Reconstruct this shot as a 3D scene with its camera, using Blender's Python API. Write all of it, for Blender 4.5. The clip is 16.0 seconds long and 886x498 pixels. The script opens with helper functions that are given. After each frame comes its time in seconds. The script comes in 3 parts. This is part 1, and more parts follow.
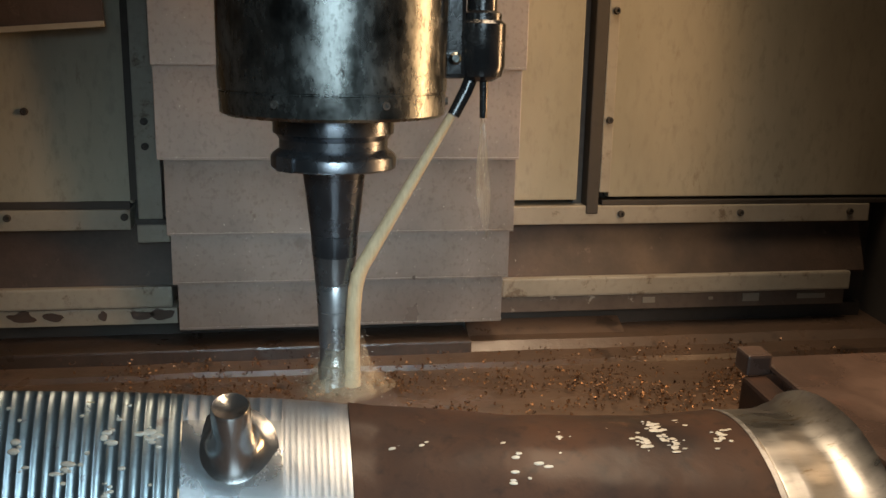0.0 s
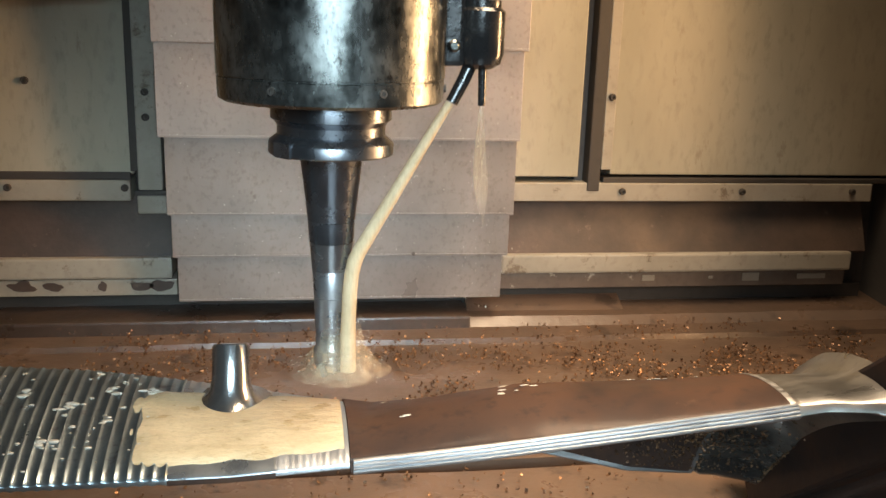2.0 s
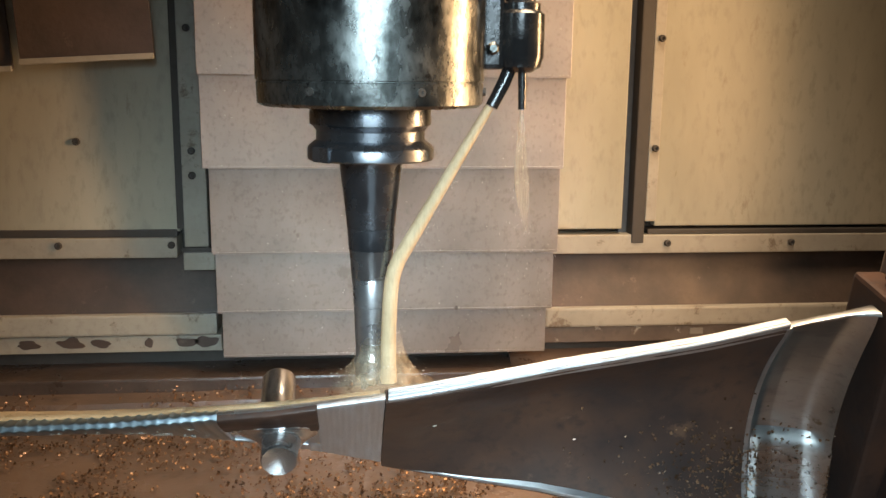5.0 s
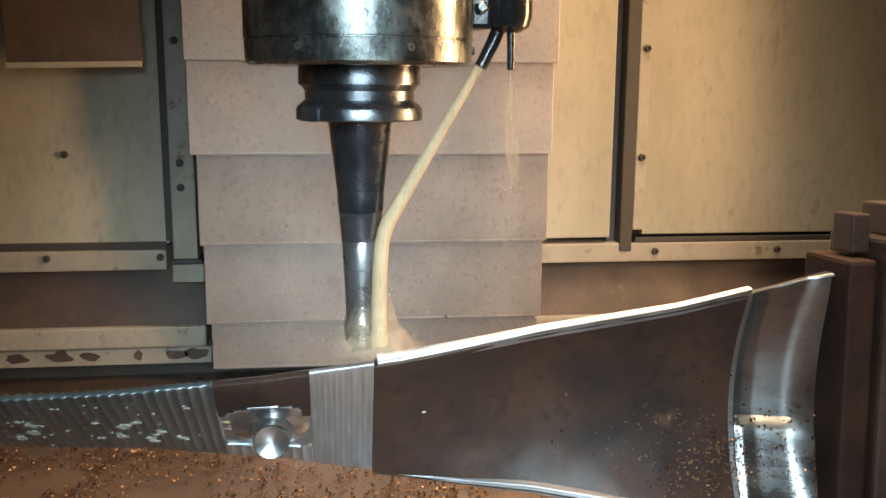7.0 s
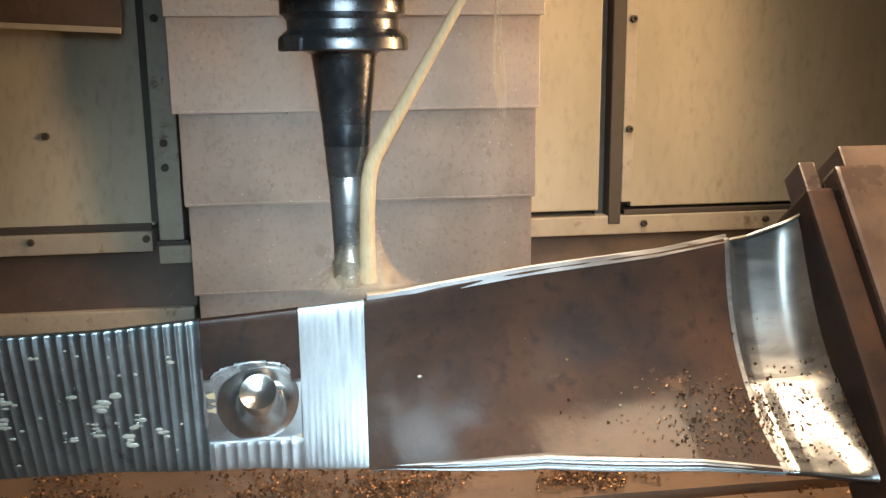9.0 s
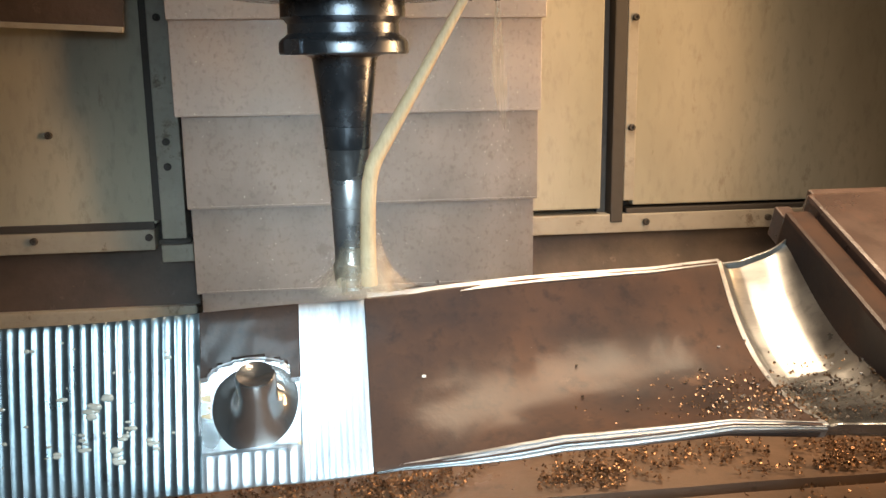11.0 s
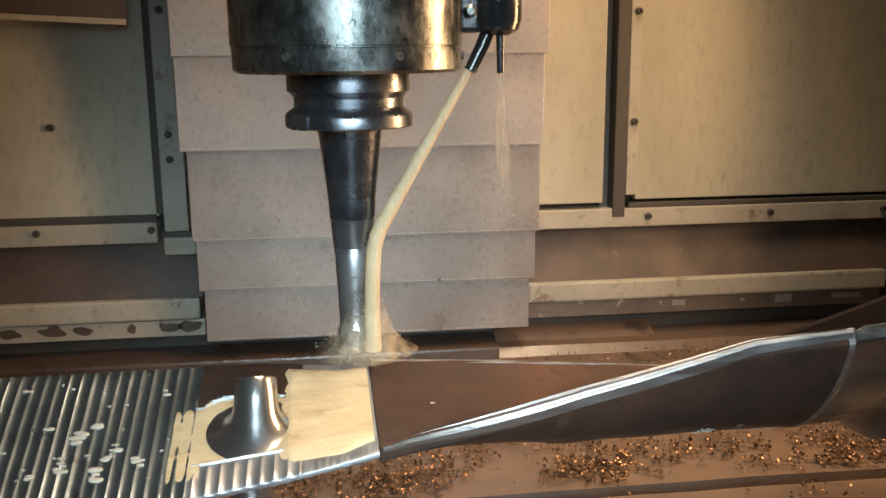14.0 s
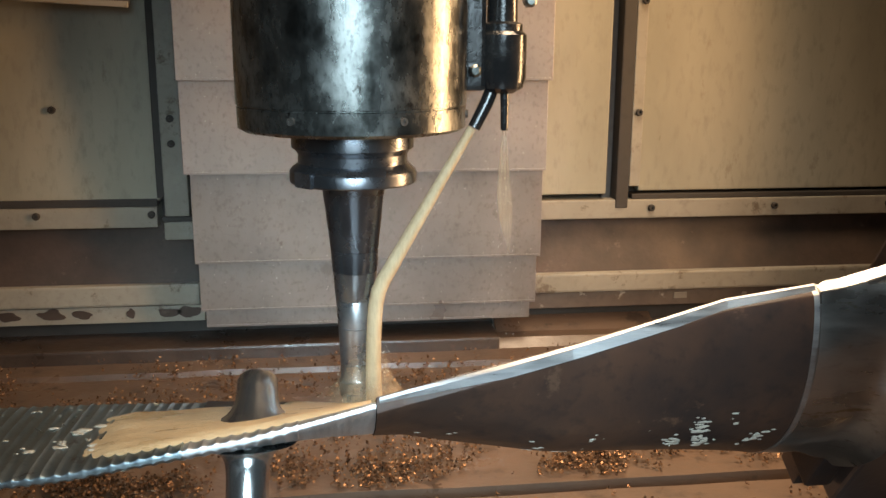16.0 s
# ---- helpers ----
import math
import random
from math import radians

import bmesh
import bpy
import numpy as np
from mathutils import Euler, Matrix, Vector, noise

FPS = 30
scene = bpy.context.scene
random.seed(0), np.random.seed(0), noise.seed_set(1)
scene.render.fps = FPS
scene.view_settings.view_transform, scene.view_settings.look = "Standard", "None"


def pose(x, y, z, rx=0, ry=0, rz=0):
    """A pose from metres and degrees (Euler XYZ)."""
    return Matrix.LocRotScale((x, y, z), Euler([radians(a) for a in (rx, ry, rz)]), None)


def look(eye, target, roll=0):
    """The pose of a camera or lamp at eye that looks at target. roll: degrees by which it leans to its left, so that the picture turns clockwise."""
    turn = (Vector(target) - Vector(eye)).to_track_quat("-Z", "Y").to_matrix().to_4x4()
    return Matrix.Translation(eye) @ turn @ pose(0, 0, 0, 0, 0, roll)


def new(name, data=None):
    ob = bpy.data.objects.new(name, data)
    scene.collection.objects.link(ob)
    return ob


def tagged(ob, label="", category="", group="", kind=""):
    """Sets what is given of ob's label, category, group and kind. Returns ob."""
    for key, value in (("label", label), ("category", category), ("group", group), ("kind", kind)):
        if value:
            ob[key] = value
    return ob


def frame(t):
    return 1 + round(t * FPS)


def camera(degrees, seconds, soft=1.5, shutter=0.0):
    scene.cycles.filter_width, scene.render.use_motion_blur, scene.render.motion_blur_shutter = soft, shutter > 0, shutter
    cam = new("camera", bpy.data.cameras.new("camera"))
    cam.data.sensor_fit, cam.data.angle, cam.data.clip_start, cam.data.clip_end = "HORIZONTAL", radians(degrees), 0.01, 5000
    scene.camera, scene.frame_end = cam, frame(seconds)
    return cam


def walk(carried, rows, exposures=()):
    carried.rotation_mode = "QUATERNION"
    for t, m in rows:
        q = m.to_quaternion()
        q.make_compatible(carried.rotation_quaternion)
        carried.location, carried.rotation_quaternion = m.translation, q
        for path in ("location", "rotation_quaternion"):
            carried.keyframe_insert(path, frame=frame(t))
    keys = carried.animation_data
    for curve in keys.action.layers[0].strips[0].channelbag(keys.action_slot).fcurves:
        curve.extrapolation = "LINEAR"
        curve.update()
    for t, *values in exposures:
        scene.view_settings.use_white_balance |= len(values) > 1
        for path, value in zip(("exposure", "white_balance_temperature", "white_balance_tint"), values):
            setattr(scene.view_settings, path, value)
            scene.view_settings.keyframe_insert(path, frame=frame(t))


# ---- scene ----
cam = camera(52.0, 16.0, soft=1.5)
walk(cam, [
    (0, pose(-0.0330, -0.7299, -0.0007, 77.348, -1.088, -9.161)),
    (0.5, pose(-0.0290, -0.7275, -0.0012, 76.962, -2.016, -9.017)),
    (1, pose(-0.0279, -0.7264, -0.0016, 76.257, -1.613, -8.881)),
    (1.5, pose(-0.0281, -0.7227, -0.0024, 76.107, -1.549, -8.883)),
    (2, pose(-0.0274, -0.7301, -0.0011, 75.790, -1.819, -8.762)),
    (2.5, pose(-0.0264, -0.7284, -0.0013, 76.494, -1.566, -9.097)),
    (3, pose(-0.0264, -0.7231, -0.0021, 77.006, -1.858, -8.543)),
    (3.5, pose(-0.0243, -0.7258, -0.0017, 78.042, -1.250, -7.037)),
    (6, pose(-0.0218, -0.7254, -0.0017, 79.184, -0.614, -5.989)),
    (6.5, pose(-0.0226, -0.7265, -0.0015, 79.016, -0.589, -6.830)),
    (7, pose(-0.0240, -0.7303, -0.0009, 79.748, -0.334, -6.884)),
    (7.5, pose(-0.0239, -0.7280, -0.0014, 79.071, 0.150, -7.259)),
    (8, pose(-0.0239, -0.7260, -0.0017, 78.698, 0.213, -7.995)),
    (8.5, pose(-0.0241, -0.7244, -0.0020, 78.583, 0.615, -7.867)),
    (9, pose(-0.0241, -0.7232, -0.0022, 78.228, 0.609, -7.832)),
    (11.5, pose(-0.0211, -0.7250, -0.0019, 78.079, 0.695, -7.531)),
    (12, pose(-0.0210, -0.7243, -0.0019, 77.969, 0.695, -7.484)),
    (12.5, pose(-0.0201, -0.7254, -0.0015, 78.051, 0.710, -7.474)),
    (13, pose(-0.0210, -0.7261, -0.0014, 78.030, 0.651, -7.412)),
    (13.5, pose(-0.0215, -0.7248, -0.0017, 77.872, 0.634, -7.401)),
    (14, pose(-0.0221, -0.7243, -0.0018, 77.736, 0.505, -7.459)),
    (14.5, pose(-0.0219, -0.7234, -0.0022, 77.772, 0.465, -7.456)),
    (15, pose(-0.0219, -0.7216, -0.0028, 77.744, 0.556, -7.444)),
    (15.5, pose(-0.0205, -0.7134, -0.0046, 77.596, 0.462, -7.339)),
    (16, pose(-0.0216, -0.7177, -0.0040, 77.060, -0.294, -7.202)),
], exposures=[(0.0, -0.95), (0.5, -0.18), (1.0, 0.0), (2.0, 0.04), (3.0, 0.15), (7.5, 0.15), (9.0, 0.08), (12.5, 0.03), (14.5, -0.17), (16.0, -0.22)])

# ---- light: a cool work lamp at the door, warm lamps at the side and under the roof ----
world = bpy.data.worlds.new("world")
world.use_nodes = True
world.node_tree.nodes["Background"].inputs[0].default_value = (0.5, 0.55, 0.6, 1)
world.node_tree.nodes["Background"].inputs[1].default_value = 0.02
scene.world = world


def lamp(name, eye, target, watts, color, sx, sy, spread):
    data = bpy.data.lights.new(name, "AREA")
    data.shape, data.size, data.size_y = "RECTANGLE", sx, sy
    data.energy, data.color, data.spread = watts, color, radians(spread)
    ob = new(name, data)
    ob.matrix_world = look(eye, target)
    return ob


lamp("work_lamp_side", (0.90, 0.05, 0.06), (-0.05, 0.28, -0.04), 7.0, (1.0, 0.59, 0.28), 0.16, 0.66, 117)
lamp("work_lamp_door", (0.02, -0.86, -0.04), (0.05, 0.0, -0.40), 2.6, (0.66, 0.88, 1.0), 0.44, 0.70, 54)
lamp("work_lamp_roof", (0.42, 0.04, 1.00), (0.26, 0.06, -0.4), 10.0, (1.0, 0.74, 0.49), 0.90, 0.50, 80)


# ---- materials ----
def mat(name, c1, c2, rough=0.5, metal=0.0, scale=12.0, fine=90.0, bump=0.15, stretch=(1, 1, 1), c3=None, spots=0.0, rvar=0.15, coat=0.0, crough=0.12, grime=0.85, spec=0.5):
    m = bpy.data.materials.new(name)
    m.use_nodes = True
    t = m.node_tree
    n, l = t.nodes, t.links
    b = n["Principled BSDF"]
    tc, mp = n.new("ShaderNodeTexCoord"), n.new("ShaderNodeMapping")
    mp.inputs["Scale"].default_value = stretch
    l.new(tc.outputs["Object"], mp.inputs[0])

    def noise_at(s, detail=5.0, r=0.6):
        q = n.new("ShaderNodeTexNoise")
        q.inputs["Scale"].default_value, q.inputs["Detail"].default_value, q.inputs["Roughness"].default_value = s, detail, r
        l.new(mp.outputs[0], q.inputs["Vector"])
        return q

    def ramp(src, lo, hi):
        r = n.new("ShaderNodeMapRange")
        r.inputs["From Min"].default_value, r.inputs["From Max"].default_value = lo, hi
        l.new(src, r.inputs["Value"])
        return r

    def mix(fac, a, bb):
        q = n.new("ShaderNodeMix")
        q.data_type = "RGBA"
        l.new(fac, q.inputs[0])
        for sock, v in ((q.inputs[6], a), (q.inputs[7], bb)):
            if isinstance(v, tuple):
                sock.default_value = (*v, 1)
            else:
                l.new(v, sock)
        return q.outputs[2]

    big, small = noise_at(scale), noise_at(fine, 3.0)
    col = mix(ramp(big.outputs["Fac"], 0.35, 0.65).outputs[0], c1, c2)
    dark = tuple(x * grime for x in c1)
    col = mix(ramp(small.outputs["Fac"], 0.52, 0.85).outputs[0], col, dark)
    if c3:
        third = noise_at(scale * 2.3 + 3.1, 6.0, 0.7)
        col = mix(ramp(third.outputs["Fac"], 0.62 - spots, 0.68 - spots * 0.6).outputs[0], col, c3)
    l.new(col, b.inputs["Base Color"])
    rr = ramp(big.outputs["Fac"], 0.3, 0.7)
    rr.inputs["To Min"].default_value, rr.inputs["To Max"].default_value = max(0.04, rough - rvar), min(1, rough + rvar)
    l.new(rr.outputs[0], b.inputs["Roughness"])
    b.inputs["Metallic"].default_value = metal
    b.inputs["Specular IOR Level"].default_value = spec
    b.inputs["Coat Weight"].default_value = coat
    b.inputs["Coat Roughness"].default_value = crough
    if bump:
        bp = n.new("ShaderNodeBump")
        bp.inputs["Strength"].default_value, bp.inputs["Distance"].default_value = bump, 0.002
        l.new(small.outputs["Fac"], bp.inputs["Height"])
        l.new(bp.outputs[0], b.inputs["Normal"])
        l.new(bp.outputs[0], b.inputs["Coat Normal"])
    return m


CREAM = mat("cream_paint", (0.34, 0.315, 0.24), (0.44, 0.41, 0.315), 0.42, 0, 3.4, 60, 0.08, (1.5, 1.5, 0.6), (0.30, 0.265, 0.195), 0.0, grime=0.86)
TRIM = mat("trim_paint", (0.31, 0.28, 0.225), (0.39, 0.355, 0.29), 0.45, 0, 9, 80, 0.1, (1, 1, 1), (0.17, 0.135, 0.10), 0.03)
PLATE = mat("brushed_plate", (0.27, 0.243, 0.227), (0.39, 0.355, 0.333), 0.40, 0.45, 5.0, 150, 0.06, (1.0, 1, 0.8), (0.31, 0.29, 0.28), -0.03, grime=0.88)
# darker, browner copy of the plate steel for lower plates and all plate sides
LOWPLATE = mat("darker_plate", (0.215, 0.190, 0.174), (0.315, 0.281, 0.260), 0.36, 0.4, 6, 140, 0.08, (1.0, 1, 0.8), (0.20, 0.168, 0.148), -0.02, grime=0.85)
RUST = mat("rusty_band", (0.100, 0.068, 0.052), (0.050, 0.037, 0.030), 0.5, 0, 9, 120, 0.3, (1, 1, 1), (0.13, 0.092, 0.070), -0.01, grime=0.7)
BED = mat("wet_bed", (0.138, 0.091, 0.064), (0.090, 0.062, 0.046), 0.34, 0, 7, 70, 0.35, (1, 1, 1), (0.055, 0.039, 0.030), 0.05, coat=0.3, crough=0.3)
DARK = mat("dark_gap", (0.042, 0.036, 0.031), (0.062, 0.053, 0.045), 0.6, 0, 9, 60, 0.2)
CAST = mat("spindle_steel", (0.075, 0.080, 0.076), (0.33, 0.34, 0.325), 0.27, 0.92, 34, 260, 0.07, (1, 1, 0.6), (0.06, 0.055, 0.05), 0.02, grime=0.6)
OILY = mat("oily_black_steel", (0.018, 0.018, 0.019), (0.030, 0.029, 0.028), 0.22, 0.2, 40, 200, 0.1, coat=0.4)
BLACK = mat("blackened_steel", (0.15, 0.158, 0.175), (0.19, 0.198, 0.215), 0.27, 0.9, 30, 200, 0.01)
BLUED = mat("blued_tool_steel", (0.17, 0.18, 0.20), (0.24, 0.25, 0.27), 0.25, 0.9, 30, 200, 0.03)
SHANK = mat("grey_shank_steel", (0.31, 0.31, 0.315), (0.39, 0.39, 0.395), 0.32, 0.85, 30, 200, 0.05)
CARBIDE = mat("bright_tool_steel", (0.42, 0.41, 0.40), (0.5, 0.5, 0.49), 0.3, 0.9, 30, 200, 0.05)
MILLED = mat("milled_steel", (0.50, 0.53, 0.56), (0.60, 0.63, 0.66), 0.42, 0.9, 25, 220, 0.12, (6, 1, 1), rvar=0.08)
FLAT = mat("pocket_floor_steel", (0.42, 0.45, 0.47), (0.50, 0.53, 0.55), 0.30, 0.9, 14, 160, 0.06)
RIDGED = mat("ridged_milled_steel", (0.25, 0.32, 0.355), (0.35, 0.42, 0.455), 0.31, 0.92, 18, 150, 0.08, (1, 1, 1), (0.20, 0.21, 0.22), 0.0, rvar=0.06)
POLISH = mat("polished_boss_steel", (0.48, 0.48, 0.48), (0.56, 0.56, 0.55), 0.23, 0.95, 18, 150, 0.04, rvar=0.05)
SCALE = mat("forged_scale", (0.025, 0.0190, 0.0180), (0.066, 0.0345, 0.0225), 0.5, 0.0, 9, 75, 0.16, (1, 1, 1), (0.086, 0.049, 0.032), -0.02, coat=0.17, crough=0.20, spec=0.10)
EDGE = mat("milled_edge_steel", (0.30, 0.30, 0.305), (0.38, 0.38, 0.38), 0.42, 0.9, 40, 240, 0.12, (0.4, 6, 6))
GOLD = mat("oily_root_steel", (0.26, 0.262, 0.26), (0.38, 0.375, 0.36), 0.33, 0.95, 22, 160, 0.1, (0.3, 1, 1), (0.20, 0.17, 0.13), 0.0)
BROWNSTEEL = mat("brown_fixture_steel", (0.055, 0.039, 0.034), (0.090, 0.060, 0.050), 0.32, 0.1, 10, 120, 0.15, (1, 1, 1), (0.09, 0.055, 0.045), 0.02, coat=0.3)
FOAM = mat("tan_coolant", (0.46, 0.345, 0.20), (0.62, 0.48, 0.295), 0.35, 0, 22, 160, 0.4, (1, 2.2, 2.2), (0.53, 0.41, 0.25), 0.0, grime=0.85)
JET = mat("coolant_jet_liquid", (0.66, 0.505, 0.31), (0.74, 0.58, 0.37), 0.4, 0, 60, 300, 0.0, (1, 1, 0.2), grime=0.95)
DROP = mat("white_coolant_drop", (0.44, 0.42, 0.36), (0.52, 0.49, 0.42), 0.25, 0, 40, 160, 0.05)
CHIP = mat("brass_brown_chips", (0.085, 0.045, 0.026), (0.26, 0.145, 0.075), 0.30, 0.5, 60, 200, 0.1, (1, 1, 1), (0.045, 0.026, 0.018), 0.08)
WALLGREY = mat("enclosure_paint", (0.085, 0.082, 0.08), (0.11, 0.107, 0.105), 0.45, 0, 4, 60, 0.1)



def thin(name, c1, c2, scale, stretch, lo, hi, amax):
    """A liquid that is torn into streaks: opaque where its noise is high."""
    m = mat(name, c1, c2, 0.3, 0, 40, 160, 0)
    n, l = m.node_tree.nodes, m.node_tree.links
    tc, mp, q, r = n.new("ShaderNodeTexCoord"), n.new("ShaderNodeMapping"), n.new("ShaderNodeTexNoise"), n.new("ShaderNodeMapRange")
    mp.inputs["Scale"].default_value = stretch
    mp.inputs["Rotation"].default_value = (0, radians(-30), 0)
    q.inputs["Scale"].default_value, q.inputs["Detail"].default_value = scale, 5.0
    r.inputs["From Min"].default_value, r.inputs["From Max"].default_value, r.inputs["To Max"].default_value = lo, hi, amax
    l.new(tc.outputs["Object"], mp.inputs[0])
    l.new(mp.outputs[0], q.inputs["Vector"])
    l.new(q.outputs["Fac"], r.inputs["Value"])
    l.new(r.outputs[0], n["Principled BSDF"].inputs["Alpha"])
    n["Principled BSDF"].inputs["Specular IOR Level"].default_value = 0.0
    return m


STREAM = thin("coolant_stream", (0.66, 0.51, 0.31), (0.78, 0.62, 0.40), 420, (1, 1, 0.15), -1.2, 0.8, 0.72)

VEIL = thin("coolant_veil", (0.50, 0.34, 0.19), (0.60, 0.43, 0.26), 260, (1, 1, 0.05), 0.42, 0.80, 0.42)
VEIL.node_tree.nodes["Mapping.001"].inputs["Rotation"].default_value = (0, 0, 0)
MIST = thin("coolant_mist", (0.76, 0.59, 0.38), (0.84, 0.68, 0.46), 130, (1, 1, 0.25), 0.30, 0.80, 1.0)
_n, _l = MIST.node_tree.nodes, MIST.node_tree.links
_c, _s, _f, _g, _m = (_n.new("ShaderNode" + k) for k in ("TexCoord", "SeparateXYZ", "MapRange", "MapRange", "Math"))
_m.operation = "MULTIPLY"
_l.new(_c.outputs["Object"], _s.inputs[0])
_l.new(_s.outputs["Z"], _f.inputs["Value"])
_f.inputs["From Min"].default_value, _f.inputs["From Max"].default_value = -0.062, -0.022
_f.inputs["To Min"].default_value, _f.inputs["To Max"].default_value = 0.25, 0.0
_a = _n["Principled BSDF"].inputs["Alpha"]
_l.new(_a.links[0].from_socket, _m.inputs[0])
_l.new(_f.outputs[0], _m.inputs[1])
_l.new(_m.outputs[0], _a)

# ---- mesh helpers ----
def part(name, bm, material, parent=None, label="", smooth=False):
    me = bpy.data.meshes.new(name)
    bmesh.ops.recalc_face_normals(bm, faces=bm.faces[:])
    bm.to_mesh(me)
    bm.free()
    for m in (material if isinstance(material, (list, tuple)) else [material]):
        me.materials.append(m)
    if smooth:
        me.polygons.foreach_set("use_smooth", [True] * len(me.polygons))
        me.set_sharp_from_angle(angle=radians(35))
    ob = new(name, me)
    if parent:
        ob.parent = parent
    if label:
        ob["label"] = label
    return ob


def box(bm, x0, x1, y0, y1, z0, z1, bevel=0.0, m=None):
    r = bmesh.ops.create_cube(bm, size=1.0)
    vs = r["verts"]
    for v in vs:
        v.co = Vector(((x0 + x1) / 2 + v.co.x * (x1 - x0), (y0 + y1) / 2 + v.co.y * (y1 - y0), (z0 + z1) / 2 + v.co.z * (z1 - z0)))
        if m:
            v.co = m @ v.co
    if bevel:
        es = list({e for v in vs for e in v.link_edges})
        bmesh.ops.bevel(bm, geom=es, offset=bevel, segments=2, affect="EDGES", profile=0.6)
    return bm


def boxed(*a, **k):
    return box(bmesh.new(), *a, **k)


def lathe(bm, prof, seg=64, m=None):
    """Turn (radius, height) pairs about z, both ends closed."""
    rings = []
    for r, z in prof:
        rings.append([bm.verts.new((r * math.cos(2 * math.pi * i / seg), r * math.sin(2 * math.pi * i / seg), z)) for i in range(seg)])
    for a, b in zip(rings, rings[1:]):
        for i in range(seg):
            j = (i + 1) % seg
            bm.faces.new((a[i], a[j], b[j], b[i]))
    bm.faces.new(rings[0][::-1])
    bm.faces.new(rings[-1])
    if m:
        for ring in rings:
            for v in ring:
                v.co = m @ v.co
    return bm


def tube(bm, pts, radii, seg=12, wobble=0.0, rnd=None):
    """A round rod through the points."""
    rings = []
    for i, p in enumerate(pts):
        p = Vector(p)
        d = (Vector(pts[min(i + 1, len(pts) - 1)]) - Vector(pts[max(i - 1, 0)])).normalized()
        u = d.orthogonal().normalized()
        w = d.cross(u)
        ring = []
        for k in range(seg):
            a = 2 * math.pi * k / seg
            rr = radii[i] * (1 + (rnd.uniform(-wobble, wobble) if rnd else 0))
            ring.append(bm.verts.new(p + u * math.cos(a) * rr + w * math.sin(a) * rr))
        rings.append(ring)
    for a, b in zip(rings, rings[1:]):
        for i in range(seg):
            j = (i + 1) % seg
            bm.faces.new((a[i], a[j], b[j], b[i]))
    bm.faces.new(rings[0][::-1])
    bm.faces.new(rings[-1])
    return bm


def empty(name, label, category, kind="", group=""):
    return tagged(new(name), label, category, group, kind)


def bolt_mesh(r, h):
    bm = lathe(bmesh.new(), [(r, 0), (r, h * 0.7), (r * 0.8, h), (r * 0.45, h), (r * 0.42, h * 0.55)], 12, pose(0, 0, 0, 90))
    me = bpy.data.meshes.new("bolt")
    bmesh.ops.recalc_face_normals(bm, faces=bm.faces[:])
    bm.to_mesh(me)
    bm.free()
    me.materials.append(DARK)
    return me


BOLT = bolt_mesh(0.0055, 0.006)


def bolts(parent, spots, y):
    for x, z in spots:
        b = new("bolt", BOLT)
        b.parent = parent
        b.location = (x, y, z)


# ---- the enclosure ----
W = 0.66        # face of the back panels
FLOOR = -0.47   # top of the machine bed

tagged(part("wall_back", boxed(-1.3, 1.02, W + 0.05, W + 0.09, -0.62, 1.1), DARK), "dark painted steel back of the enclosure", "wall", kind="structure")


def panel(name, x0, x1, z0, z1, y, label, material=CREAM, thick=0.02, bevel=0.002):
    return tagged(part(name, boxed(x0, x1, y, y + thick, z0, z1, bevel=bevel), material), label, "wall panel", kind="structure")


left_panel = panel("wall_panel_left", -1.3, -0.272, -0.240, 1.1, W + 0.004, "stained cream painted sheet steel panel")
post = panel("wall_post", -0.264, -0.2285, -0.262, 1.1, W - 0.008, "cream painted upright cover strip with bolts", TRIM, 0.05)
bolts(post, ((-0.2485, -0.117), (-0.2488, -0.1535), (-0.249, 0.06)), W - 0.008)
bolts(left_panel, ((-0.415, -0.105),), W + 0.004)
panel("wall_panel_middle", 0.29, 0.414, -0.240, 1.1, W + 0.002, "yellowed cream painted sheet steel panel")
panel("wall_channel", 0.414, 0.4285, -0.255, 1.1, W + 0.022, "shadowed grey steel door channel", WALLGREY, 0.02)
panel("wall_rib", 0.4285, 0.4485, -0.262, 1.1, W - 0.006, "dark steel upright rib", DARK, 0.05)
strip = panel("wall_strip", 0.4495, 0.4675, -0.2275, 1.1, W - 0.004, "cream cover strip beside the rib", TRIM, 0.04)
bolts(strip, ((0.4595, -0.1115), (0.4610, 0.056)), W - 0.004)
panel("wall_panel_right", 0.4675, 1.0, -0.236, 1.1, W + 0.004, "stained cream painted sheet steel panel")

trim_l = panel("trim_left", -1.3, -0.276, -0.279, -0.248, W - 0.004, "chipped cream trim rail with screws", TRIM, 0.05)
bolts(trim_l, ((-0.284, -0.259), (-0.448, -0.259), (-0.61, -0.259)), W - 0.004)
trim_r = panel("trim_right", 0.29, 0.93, -0.279, -0.249, W - 0.004, "cream trim rail with screws", TRIM, 0.05)
bolts(trim_r, ((0.488, -0.2622), (0.695, -0.2620), (0.893, -0.2618)), W - 0.004)
panel("post_foot", -0.266, -0.2195, -0.297, -0.270, W - 0.012, "chipped cream bracket at the foot of the post", TRIM, 0.05)


# oily rubber seals between panels and trims
for nm, x0, x1, z0, z1 in (("seal_left", -1.3, -0.276, -0.2478, -0.2365), ("seal_right", 0.456, 0.97, -0.2488, -0.2405), ("seal_post", -0.2755, -0.2645, -0.235, 1.1), ("seal_foot", -0.268, -0.2225, -0.2698, -0.2625)):
    panel(nm, x0, x1, z0, z1, W - 0.001 - 0.009 * (nm == "seal_foot"), "oily black rubber seal beside the panel", DARK, 0.03, 0.0015)


